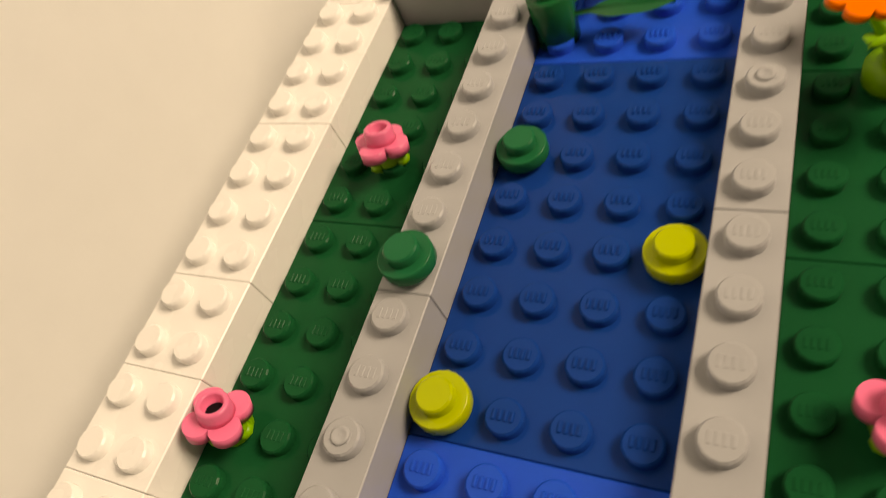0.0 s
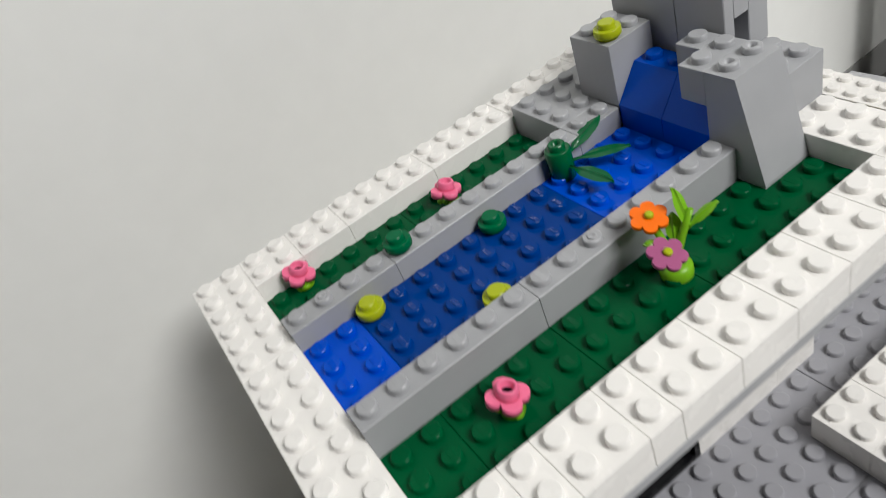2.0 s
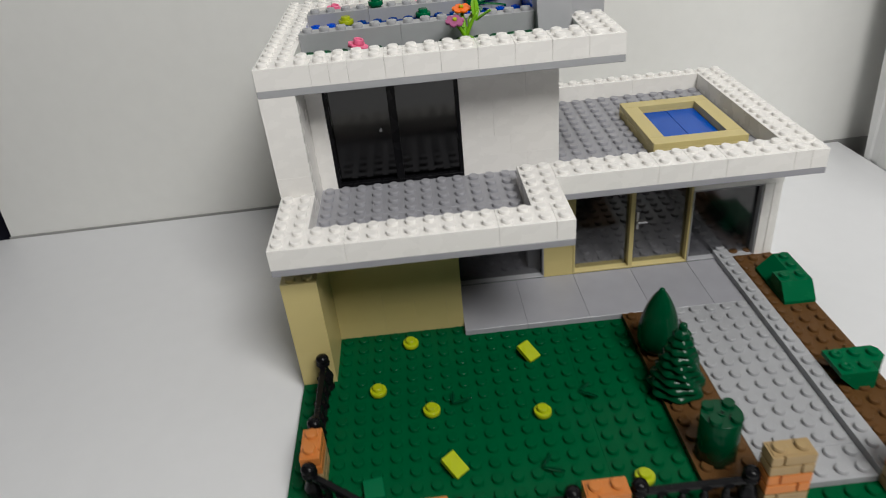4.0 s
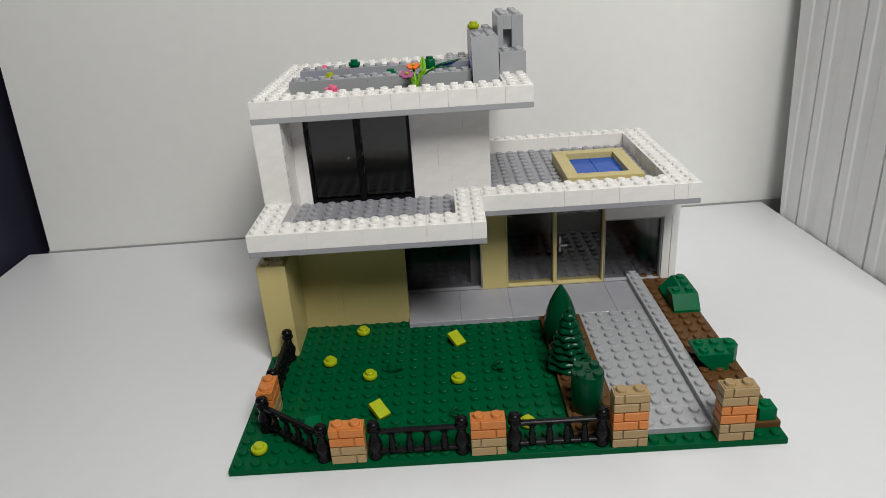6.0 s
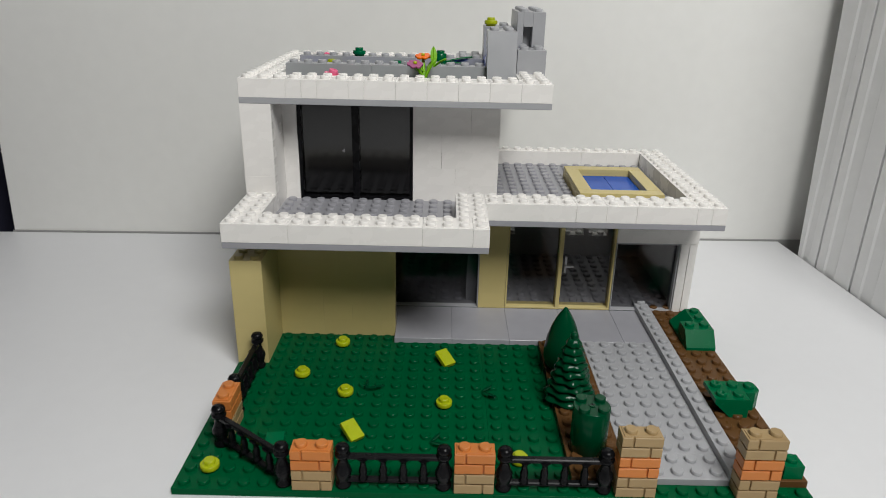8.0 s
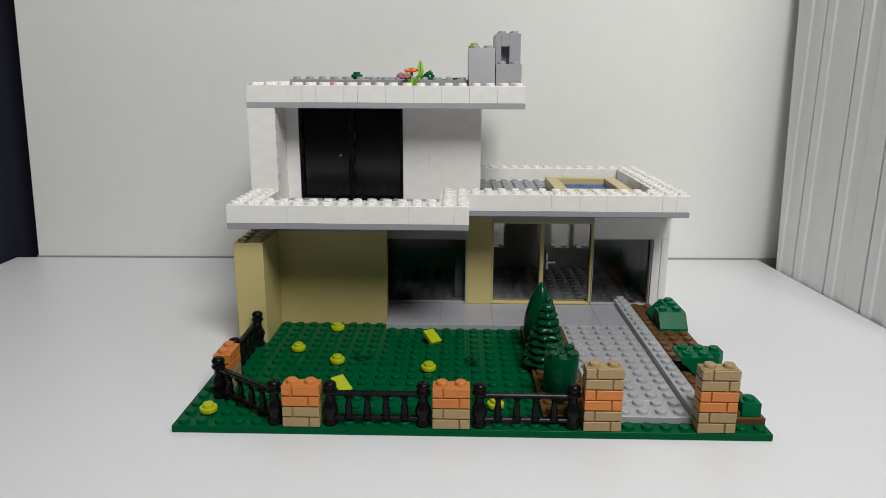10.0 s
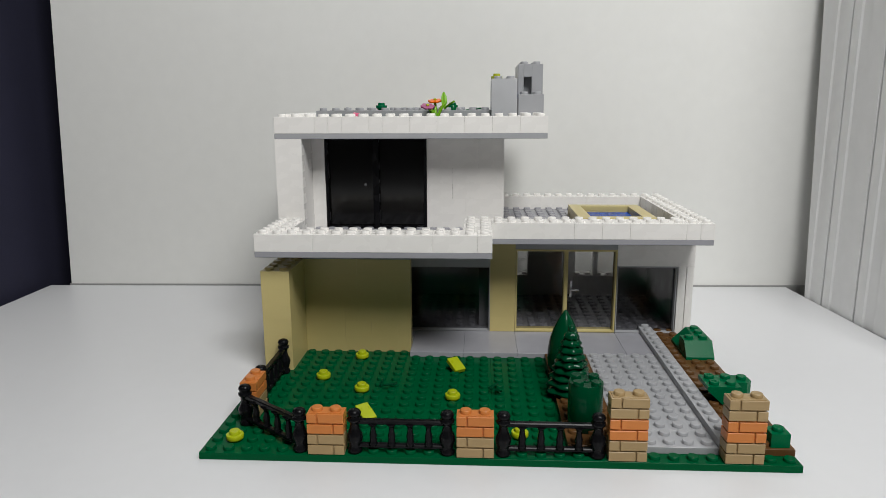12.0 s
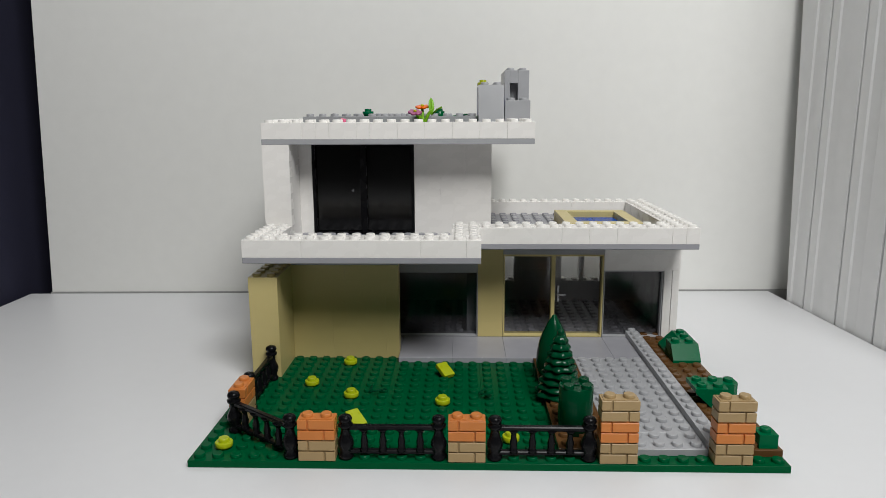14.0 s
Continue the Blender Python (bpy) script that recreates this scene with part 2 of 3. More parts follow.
slab("wall_left", -52, 20, -90, -32, 70, 180, NAVY, "dark navy blue side wall", "wall")
ribbed("wall_right", 47.4, 34.4, 3.4, 27, -90, 200, 5.2, CURTAIN, "white vertically ribbed panel wall")
# unseen shell added to close the room; its grey sets the bounce light
slab("ceiling", -202, -262, 210, 222, 122, 214, ROOMWALL, "plain grey room ceiling, unseen, added to close the room and bounce light", "ceiling")
slab("wall_front", -202, -266, -94, 222, -262, 214, ROOMWALL, "plain grey room wall behind the viewer, unseen, added to bounce light", "wall")
slab("wall_far_left", -206, -262, -94, -202, 122, 214, ROOMWALL, "plain grey room side wall, unseen, added to bounce light", "wall")
slab("wall_far_right", 222, -262, -94, 226, 122, 214, ROOMWALL, "plain grey room side wall, unseen, added to bounce light", "wall")
slab("wall_rear", -202, 122, -94, 222, 126, 214, ROOMWALL, "plain grey room wall behind the board, unseen, added to close the room", "wall")
slab("floor", -200, -260, -94, 220, 120, -90, CARPET, "grey carpeted room floor", "floor")

# ---- base plates and garden surface ----


def covered(x, y):
    """Whether a stud of the base is hidden under something built on it."""
    if y > 16 or (y > 15 and x > 10) or (x < 2 and y > 12):
        return True
    if x > 20 and 1 < y:
        return True
    if y < 1 and (6 < x < 8 or 14 < x < 16 or 22 < x < 24 or 28 < x < 30):
        return True
    return 1 < x < 2 and 4 < y < 6


b = Build()
b.stud(0, 0, 0)
STUD = b.mesh("stud", GREEN)
for k in (0, 1):
    base = thing("baseplate", "green studded toy building plate under the house and lawn", "baseplate", group="base plates")
    b = Build()
    b.box(16 * k + 0.001, 0, 0, 16 * k + 15.999, 32, P, 0.012)
    for i in range(16):
        for j in range(32):
            if not covered(16 * k + i + 0.5, j + 0.5):
                part("stud", STUD, base, 16 * k + i + 0.5, j + 0.5, P)
    part("plate", b.mesh("plate", GREEN), base)

bed = thing("flower_bed", "brown studded strip of bed between lawn and driveway", "flower bed")
for y, d in ((1, 8), (9, 6)):
    brick(bed, 20, y, P, 3, d, P, BROWN, name="plate")
bed2 = thing("flower_bed", "brown studded bed along the driveway kerb", "flower bed")
for y, d in ((1, 6), (7, 8), (15, 6)):
    brick(bed2, 29, y, P, 3, d, P, BROWN, name="plate")
drive = thing("driveway", "light grey studded toy driveway", "driveway")
brick(drive, 23, 3, P, 5, 12, P, GREY, name="plate")
brick(drive, 23, 1, P, 5, 2, P, GREY, name="plate")
kerb = thing("kerb", "raised light grey kerb beside the driveway", "kerb")
for y, d in ((1, 8), (9, 12)):
    brick(kerb, 28, y, P, 1, d, 2 * P, GREY, name="kerb_plate")
path = thing("garden_path", "smooth grey tiled path in front of the doors", "path")
brick(path, 9, 17, P, 1, 3, P, TILEGREY, studs=False, name="tile", bevel=0.02)
for x, w in ((10, 4), (14, 4), (18, 4), (22, 4), (26, 2)):
    brick(path, x, 15, P, w, 5, P, TILEGREY, studs=False, name="tile", bevel=0.02)

# ---- house ----
house = thing("ground_floor", "ground floor of a toy brick house in tan and white bricks", "toy house")
wall_y(house, 12, 32, 0, P, 6, TAN, depth=2, seed=3)
wall_x(house, 2, 10, 16, P, 6, TAN, seed=4)
wall_y(house, 17, 20, 8, P, 6, TAN, seed=5)
wall_x(house, 2, 18, 31, P, 7, WHITE, seed=6)
for z, k in ((P, 2), (P + 6 * B, 1)):
    wall_x(house, 18, 31, 31, z, k, WHITE, seed=9)
for x, w in ((19.7, 4.5), (25.9, 0.45), (28, 3)):
    for k in range(4):
        brick(house, x, 31, P + (2 + k) * B, w, 1, B, WHITE, studs=False, name="pier")
wall_y(house, 21, 32, 31, P, 7, WHITE, seed=7)
brick(house, 30.75, 20, P, 0.62, 0.9, 5.9, WHITE, studs=False, name="corner_post")
brick(house, 31.42, 20.05, P, 0.56, 0.9, 5.9, WHITE, studs=False, name="corner_post")
wall_x(house, 16, 18, 20, P + P, 6, TAN, sizes=(2,), seed=8)
brick(house, 2, 21, P, 29, 10, P, FLOORGREY, name="floor_plate")
brick(house, 15.1, 21.3, P + P, 0.85, 0.85, 6.4, GREY, studs=False, name="inner_pier")
for x, w in ((10, 6), (16, 8), (24, 8)):
    brick(house, x, 20, 8.0, w, 1, P, GREY, studs=False, name="lintel")
    brick(house, x, 20, 8.4, w, 1, P, GREY, studs=False, name="lintel")
brick(house, 2, 16, 7.6, 8, 1, B, GREY, studs=False, name="lintel")
brick(house, 26, 20, 6.3, 6, 1, 1.7, WHITE, studs=False, name="lintel")
brick(house, 18, 20, 7.6, 8, 1, P, GREY, studs=False, name="lintel")
brick(house, 9, 20, 6.2, 7, 1, 1.8, GREY, studs=False, name="lintel")


def framed(name, label, category, x, y, z, w, h, cols, frame_mat, pane_mat, f=0.22, d=1.0, handle=False):
    """A framed opening of equal panes."""
    t = thing(name, label, category, x, y, z)
    b = Build()
    b.box(0.02, 0, 0, w - 0.02, d, f, 0.02)
    b.box(0.02, 0, h - f, w - 0.02, d, h, 0.02)
    cw = w / cols
    for i in range(cols + 1):
        c = i * cw
        b.box(max(0.02, c - f), 0.003, f, min(w - 0.02, c + f), d - 0.003, h - f, 0.02)
    part("frame", b.mesh("frame", frame_mat), t)
    for i in range(cols):
        p = Build()
        p.box(i * cw + f * 0.9, 0.42, f * 0.9, (i + 1) * cw - f * 0.9, 0.5, h - f * 0.9, 0.005)
        o = part("pane", p.mesh("pane", pane_mat), t)
        o.visible_shadow = False
        if handle and i == 1:
            q = Build()
            q.box(i * cw + 0.35, 0.3, h * 0.42, i * cw + 0.55, 0.42, h * 0.62, 0.03)
            q.box(i * cw + 0.35, 0.0, h * 0.5, i * cw + 1.05, 0.2, h * 0.5 + 0.16, 0.05)
            q.box(i * cw + 0.38, 0.1, h * 0.5, i * cw + 0.52, 0.42, h * 0.5 + 0.14, 0.03)
            part("door_handle", q.mesh("door_handle", CHROME), t, label="silver lever handle")
    return t


framed("double_door", "tan framed glass double doors, closed", "door", 18, 20, 0.8, 8, 6.8, 2, TAN, CLEAR, f=0.15, handle=True)
framed("window", "smoked glass window with white frame", "window", 26, 20, 0.8, 4.7, 5.5, 1, GREY, SMOKE, f=0.1)
framed("window", "recessed smoked glass window under the balcony", "window", 9, 20, 0.8, 7, 5.4, 1, GREY, SMOKE, f=0.1)

terrace = thing("balcony_deck", "grey studded balcony and flat roof edged with white bricks", "roof deck")
ZD = 8.8


def deck(parent, x0, y0, x1, y1, z, seen):
    b = Build()
    b.box(x0 + 0.01, y0 + 0.01, z, x1 - 0.01, y1 - 0.01, z + P, 0.03)
    for i in range(int(x0), int(x1)):
        for j in range(int(y0), int(y1)):
            if seen(i + 0.5, j + 0.5):
                b.stud(i + 0.5, j + 0.5, z + P)
    part("plate", b.mesh("plate", FLOORGREY), parent)


deck(terrace, 0, 11, 16, 16, ZD, lambda x, y: 2 < x < 14 and y > 13)
deck(terrace, 0, 16, 16, 32, ZD, lambda x, y: 2 < x < 14 and y < 20 or x > 14 and 18 < y < 20)
deck(terrace, 16, 16, 32, 32, ZD, lambda x, y: 16 < x < 30 and 18 < y < 31)
ZR = ZD + P


def run_x(parent, x, y, z, sizes, mat=WHITE, d=2):
    for s in sizes:
        brick(parent, x, y, z, s, d, B, mat)
        x += s


def run_y(parent, x, y, z, sizes, mat=WHITE, w=2):
    for s in sizes:
        brick(parent, x, y, z, w, s, B, mat)
        y += s


run_x(terrace, 0, 11, ZR, (4, 8, 3, 1))
run_y(terrace, 0, 13, ZR, (4,))
run_y(terrace, 14, 13, ZR, (3, 2))
run_x(terrace, 16, 16, ZR, (6, 2, 2, 4, 1, 1))
run_y(terrace, 30, 18, ZR, (4, 4, 6))
run_x(terrace, 17, 31, ZR, (8, 5), d=1)

upper = thing("upper_floor", "white brick upper storey of the toy house", "toy house")
wall_y(upper, 17, 32, 0, ZR, 6, WHITE, depth=2, seed=11)
wall_x(upper, 2, 3, 20, ZR, 6, WHITE, sizes=(1,), seed=12)
wall_x(upper, 11, 17, 20, ZR, 6, WHITE, seed=13)
wall_y(upper, 21, 32, 16, ZR, 6, WHITE, seed=14)
wall_x(upper, 2, 16, 31, ZR, 6, WHITE, seed=15)
wide = framed("window", "wide black framed two-pane window above the balcony", "window", 3, 20, ZR, 8, 7.2, 2, BLACK, DARKPANE, f=0.24)
q = Build()
q.box(3.1, 0.3, 3.35, 3.2, 0.42, 3.6, 0.03), q.box(3.02, 0.2, 3.42, 3.2, 0.3, 3.52, 0.03)
part("window_handle", q.mesh("window_handle", CHROME), wide, label="small silver handle")

# ---- roof garden ----
ZT = 16.4
roof = thing("roof_garden", "flat roof slab with white brick rim around a garden", "roof")
b = Build()
b.box(0, 17, ZT, 20, 33, ZT + P, 0.03)
part("slab", b.mesh("slab", GREY), roof, label="light grey plate under the rim")
ZG = ZT + P
run_x(roof, 0, 17, ZG, (3, 1, 1, 2, 1, 2, 2, 2, 2, 2, 2))
run_y(roof, 0, 19, ZG, (4, 4, 4))
run_x(roof, 0, 31, ZG, (2, 2, 2, 4, 4, 4, 2))
run_y(roof, 18, 19, ZG, (3,))
run_y(roof, 18, 29, ZG, (2,))
beds = thing("roof_lawn", "green plates of the roof garden lawn", "lawn", 0, 1)
for x, w in ((2, 2), (4, 4), (8, 4), (12, 6)):
    brick(beds, x, 18, ZG, w, 3, P, GREEN, name="plate", mark=0.012)
for x, w in ((2, 6), (8, 6)):
    brick(beds, x, 27, ZG, w, 3, P, GREEN, name="plate", mark=0.012)
stream = thing("stream", "blue studded plates forming a roof garden stream", "stream", 0, 1)
brick(stream, 2, 22, ZG, 2, 4, 2 * P, BLUE, name="plate", mark=True)
brick(stream, 4, 22, ZG, 8, 4, 2 * P, DEEPBLUE, name="plate", mark=True)
brick(stream, 12, 22, ZG, 4, 4, 2 * P, BLUE, name="plate", mark=True)
bank = thing("stream_bank", "light grey brick bank beside the stream", "wall", 0, 1)
for x, w in ((2, 6), (8, 8)):
    brick(bank, x, 21, ZG, w, 1, P + B, GREY, mark=0.008)
bank2 = thing("stream_bank", "light grey brick bank beside the stream", "wall", 0, 1)
for x, w in ((2, 4), (6, 8), (14, 2)):
    brick(bank2, x, 26, ZG, w, 1, P + B, GREY, mark=0.008)
brick(bank2, 14, 27, ZG, 4, 3, P + B, GREY, label="low grey brick block")

for parent, x, y in ((bank, 10.5, 21.5), (bank2, 3.5, 26.5)):
    q = Build()
    q.lathe(0, 0, [(0.15, 0), (0.15, 0.03), (0.12, 0.045), (0.08, 0.02), (0.03, 0.012)], 14)
    part("mould_ring", q.mesh("mould_ring", GREY), parent, x, y, ZG + P + B + 0.2)
# ---- waterfall rocks ----
rocks = thing("waterfall", "grey brick rocks around a blue sloped waterfall", "waterfall", 0, 1)
for y in (22, 24):
    b = Build()
    b.prism([(16.0, ZG), (16.0, 18.5), (17.0, 19.75), (18.0, 19.75), (18.0, ZG)], y + 0.012, y + 1.988, axis=1)
    for j in (0, 1):
        b.stud(17.5, y + 0.5 + j, 19.75)
    part("water_slope", b.mesh("water_slope", FALLBLUE), rocks, label="dark blue sloped water bricks")
zt = ZG + P
b = Build()
b.prism([(20.0, zt), (22.0, zt), (22.0, zt + 3.6), (20.9, zt + 3.6), (20.0, zt + 0.12)], 16.0, 18.0, axis=0)
for x in (16.5, 17.5):
    b.stud(x, 21.5, zt + 3.6, hollow=True)
part("slope", b.mesh("slope", GREY), rocks, label="tall light grey slope brick")
brick(rocks, 16, 22, zt + 2.4, 2, 1, B, GREY)
brick(rocks, 17, 23, zt + 2.4, 1, 1, B, GREY)
brick(rocks, 16, 26, 18.4, 2, 2, 2.4, GREY)
b = Build()
b.prism([(28.0, 18.4), (29.0, 18.4), (29.0, 18.6), (28.0, 19.6)], 16.9, 17.99, axis=0)
part("slope", b.mesh("slope", GREY), rocks, label="small grey slope brick")
brick(rocks, 18.1, 21, zt, 2, 3, 2.4, GREY)
brick(rocks, 18.1, 21, ZG, 2, 7, P, GREY, studs=False, name="plate")
b = Build()
b.box(18.0, 23.0, 19.6, 18.45, 25.0, 22.0), b.box(19.1, 23.0, 19.6, 20.0, 25.0, 22.0), b.box(18.45, 23.0, 21.0, 19.1, 25.0, 22.0, 0.01), b.box(18.45, 24.0, 19.6, 19.1, 25.0, 21.0, 0.01)
for i in (0, 1):
    for j in (0, 1):
        b.stud(18.5 + i, 23.5 + j, 22.0)
part("hollow_brick", b.mesh("hollow_brick", GREY), rocks, 0.15, label="grey brick with a square opening")
brick(rocks, 18.1, 24, zt, 2, 4, 2.4, GREY)
brick(rocks, 18.15, 25, 19.6, 2, 3, 2.4, GREY)

# ---- round plates ----


def round_plate(x, y, z, mat, label, group):
    if mat.name not in CACHE:
        b = Build()
        b.lathe(0, 0, [(0.36, 0), (0.36, 0.1), (0.47, 0.12), (0.485, 0.15), (0.485, 0.37), (0.46, 0.4)], 20)
        b.stud(0, 0, 0.4, n=18)
        CACHE[mat.name] = b.mesh("round_plate", mat)
    ob = new("round_plate", CACHE[mat.name])
    ob.matrix_world = pose(x * S, y * S, z * S)
    tagged(ob, label, "round plate", group)


for x, y in ((6.5, 14.5), (4.5, 10.5), (7.5, 8.5), (13.5, 7.5), (1.5, 1.5), (17.5, 2.5)):
    round_plate(x, y, P, LIME, "lime round plate lying on the lawn like a flower", "lawn flowers")
for x, y, z in ((4.5, 26.5, 17.6), (7.5, 23.5, 17.6)):
    round_plate(x, y, z, LIME, "lime round plate floating on the blue stream", "stream leaves")
round_plate(16.5, 27.5, 20.8, LIME, "lime round plate on top of the grey rock", "stream leaves")
for x, y, z in ((9.5, 26.5, 17.6), (6.5, 27.5, 18.4)):
    round_plate(x, y, z, TEALGREEN, "green round plate beside the stream", "stream leaves")


def loose_tile(x, y, rz, mat, label, w=1.0, d=1.0, z=0.62, tilt=0):
    b = Build()
    b.box(-w / 2, -d / 2, 0, w / 2, d / 2, 0.32, 0.03)
    ob = new("tile", b.mesh("tile", mat))
    ob.matrix_world = pose(x * S, y * S, z * S, tilt, 0, rz)
    tagged(ob, label, "tile", "loose tiles")


loose_tile(13.5, 12.3, 36, LIME, "small lime tile leaning askew between the lawn studs", 0.86, 1.25, 0.74, 26)
loose_tile(8.4, 4.35, 40, LIME, "small lime tile leaning askew between the lawn studs", 0.86, 1.25, 0.74, 26)
loose_tile(4.4, 3.4, 8, TEALGREEN, "small bright green tile on the lawn", 1.0, 1.2)

# ---- brick pillars ----


def masonry(mat):
    key = ("masonry", mat.name)
    if key not in CACHE:
        b, g = Build(), 0.11
        b.box(g, g, 0.0, 2 - g, 1 - g, 1.196, 0.01)
        for z0, cut in ((0.04, 1.42), (0.64, 0.56)):
            for x0, x1 in ((0.012, cut - 0.045), (cut + 0.045, 1.988)):
                b.box(x0, 0.006, z0, x1, 0.994, z0 + 0.515, 0.02)
        b.stud(0.5, 0.5, 1.19), b.stud(1.5, 0.5, 1.19)
        CACHE[key] = b.mesh("brick", mat)
    return CACHE[key]


def pillar(x, y, rz, mats, label):
    t = thing("brick_pillar", label, "pillar", x, y, P, rz, "brick pillars")
    for k, m in enumerate(mats):
        part("brick", masonry(m), t, 0, 0, k * B)


low = "short masonry pillar of tan and orange toy bricks in the fence"
tall = "tall masonry gate pillar of tan and orange toy bricks"
pillar(6, 0, 0, (DARKTAN, ORANGE), low)
pillar(14, 0, 0, (DARKTAN, ORANGE), low)
pillar(2, 4, 90, (DARKTAN, ORANGE), low)
pillar(22, 0, 0, (DARKTAN, ORANGE, DARKTAN), tall)
pillar(28, 0, 0, (DARKTAN, ORANGE, DARKTAN), tall)

# ---- fences ----
POST = [(0.36, 0), (0.4, 0.08), (0.4, 0.22), (0.3, 0.34), (0.36, 0.55), (0.44, 0.85), (0.42, 1.05), (0.3, 1.3), (0.24, 1.55), (0.26, 1.75), (0.38, 1.85), (0.4, 1.98), (0.26, 2.06), (0.34, 2.14), (0.38, 2.26), (0.3, 2.42), (0.12, 2.5)]
BALUSTER = [(0.3, 0.45), (0.2, 0.6), (0.19, 0.8), (0.21, 0.98), (0.15, 1.25), (0.14, 1.45), (0.2, 1.58), (0.32, 1.7)]


def lathed(key, prof, mat, n=14):
    if key not in CACHE:
        b = Build()
        b.lathe(0, 0, prof, n)
        CACHE[key] = b.mesh(key, mat)
    return CACHE[key]


def fence(x, y, rz):
    t = thing("fence", "black toy fence panel with turned posts and balusters", "fence", x, y, P, rz, "fence panels")
    for px in (0, 5):
        part("post", lathed("post", POST, BLACK), t, px)
    for z0, z1, n in ((0.3, 0.52, "lower_rail"), (1.66, 1.92, "upper_rail")):
        if n not in CACHE:
            b = Build()
            b.box(0.2, -0.17, z0, 4.8, 0.17, z1, 0.05)
            CACHE[n] = b.mesh(n, BLACK)
        part(n, CACHE[n], t)
    for k in range(4):
        part("baluster", lathed("baluster", BALUSTER, BLACK, 10), t, k + 1)


fence(8.5, 0.5, 0)
fence(16.5, 0.5, 0)
fence(5.5, 0.5, 180 - math.degrees(math.atan2(3, 4)))
fence(1.5, 6.5, 90)

# ---- trees and bushes ----
cyp = thing("cypress_tree", "smooth dark green pointed toy cypress tree", "tree", 20.95, 11.2, 0.8)
b = Build()
b.lathe(0, 0, [(0.45, 0), (0.72, 0.13), (1.03, 0.55), (1.15, 1.1), (1.13, 1.75), (1.0, 2.5), (0.78, 3.2), (0.53, 3.75), (0.32, 4.12), (0.19, 4.3), (0.15, 4.42), (0.06, 4.5)], 28)
part("crown", b.mesh("crown", DARKGREEN), cyp)
pine = thing("pine_tree", "dark green toy pine tree with layered branches", "tree", 20.95, 8.0, 0.8)
b = Build()
b.lathe(0, 0, [(0.45, 0), (0.45, 0.5)], 16)
part("trunk", b.mesh("trunk", DARKGREEN), pine)
tiers = 9
for k in range(tiers):
    b = Build()
    z, r = 0.22 + k * 0.43, 1.47 * (1 - k / (tiers + 0.8)) ** 0.68
    prof = [(r * 0.5, z + 0.06), (r * 0.88, z - 0.04), (r, z + 0.02), (r * 0.99, z + 0.13), (r * 0.82, z + 0.27), (r * 0.5, z + 0.46)]
    b.lathe(0, 0, prof, 54, lambda a, i: 1 + (0.1 if 0 < i < 4 else 0.04) * math.cos(7 * a + 1.7 * k) * (0.7 + 0.3 * math.cos(2 * a + k)))
    part("branch_tier", b.mesh("branch_tier", DARKGREEN), pine)
b = Build()
b.lathe(0, 0, [(0.34, 3.85), (0.2, 4.15), (0.24, 4.28), (0.2, 4.42), (0.06, 4.5)], 14)
part("tip", b.mesh("tip", DARKGREEN), pine)


def round_brick(name, label, x, y, z, n):
    t = thing(name, label, "bush", x, y, z)
    b = Build()
    b.lathe(0, 0, [(0.94, 0), (0.97, 0.03), (0.97, n * B - 0.03), (0.94, n * B)], 32)
    for i in (-0.5, 0.5):
        for j in (-0.5, 0.5):
            b.stud(i, j, n * B)
    b.lathe(0, 0, [(0.2, n * B - 0.01), (0.2, n * B + 0.06)], 12)
    part("body", b.mesh("body", DARKGREEN), t)
    # no hole is cut; black bars paint the shade of one
    q = Build()
    q.box(-0.12, -0.03, n * B + 0.05, 0.12, 0.03, n * B + 0.07, 0.005), q.box(-0.03, -0.12, n * B + 0.05, 0.03, 0.12, n * B + 0.07, 0.005)
    part("axle_hole", q.mesh("axle_hole", BLACK), t, label="black cross painting the shade of an axle hole")


round_brick("round_bush", "dark green cylindrical toy bush made of round bricks", 21.2, 3.25, 0.8, 2.3)


def slope_bush(label, x, y, z, bodies):
    """bodies: axis, outline, from, to, studs."""
    t = thing("bush", label, "bush", x, y, z, group="slope bushes")
    for axis, outline, w0, w1, studs in bodies:
        b = Build()
        b.prism(outline, w0 + 0.01, w1 - 0.01, axis=axis)
        for sx, sy, sz, hollow in studs:
            b.stud(sx, sy, sz, hollow)
        part("slope_brick", b.mesh("slope_brick", TEALDARK), t)


slope_bush("green toy bush of sloped bricks on the brown bed", 30, 14.1, 0.8, (
    (0, [(0, 0), (2, 0), (2, 1.2), (0.78, 1.2), (0, 0.2)], 0, 2, [(0.5, 1.4, 1.2, False), (1.5, 1.4, 1.2, False)]),
    (1, [(0, 0), (2, 0), (2, 1.2), (1, 1.2), (0, 0.2)], 2, 4, [(1.5, 2.5, 1.2, False), (1.5, 3.5, 1.2, False)]),
))
slope_bush("green toy bush of an inverted slope brick on the brown bed", 29.05, 6.4, 0.8, (
    (1, [(1.0, 0), (2, 0), (2, 1.2), (0, 1.2), (0, 0.95)], 0, 2, [(0.5, 0.5, 1.2, True), (1.5, 0.5, 1.2, False), (0.5, 1.5, 1.2, True), (1.5, 1.5, 1.2, False)]),
    (2, [(2, 0.75), (2.6, 0.75), (2.95, 1.1), (2.95, 1.7), (2.7, 2), (2, 2)], 0, 1.2, [(2.45, 1.4, 1.2, False)]),
))
slope_bush("low green toy bush near the gate pillar", 30.75, 1.15, 0.8, (
    (2, [(0, 0), (1, 0), (1, 1), (0, 1)], 0, 0.8, [(0.5, 0.5, 0.8, False)]),
))

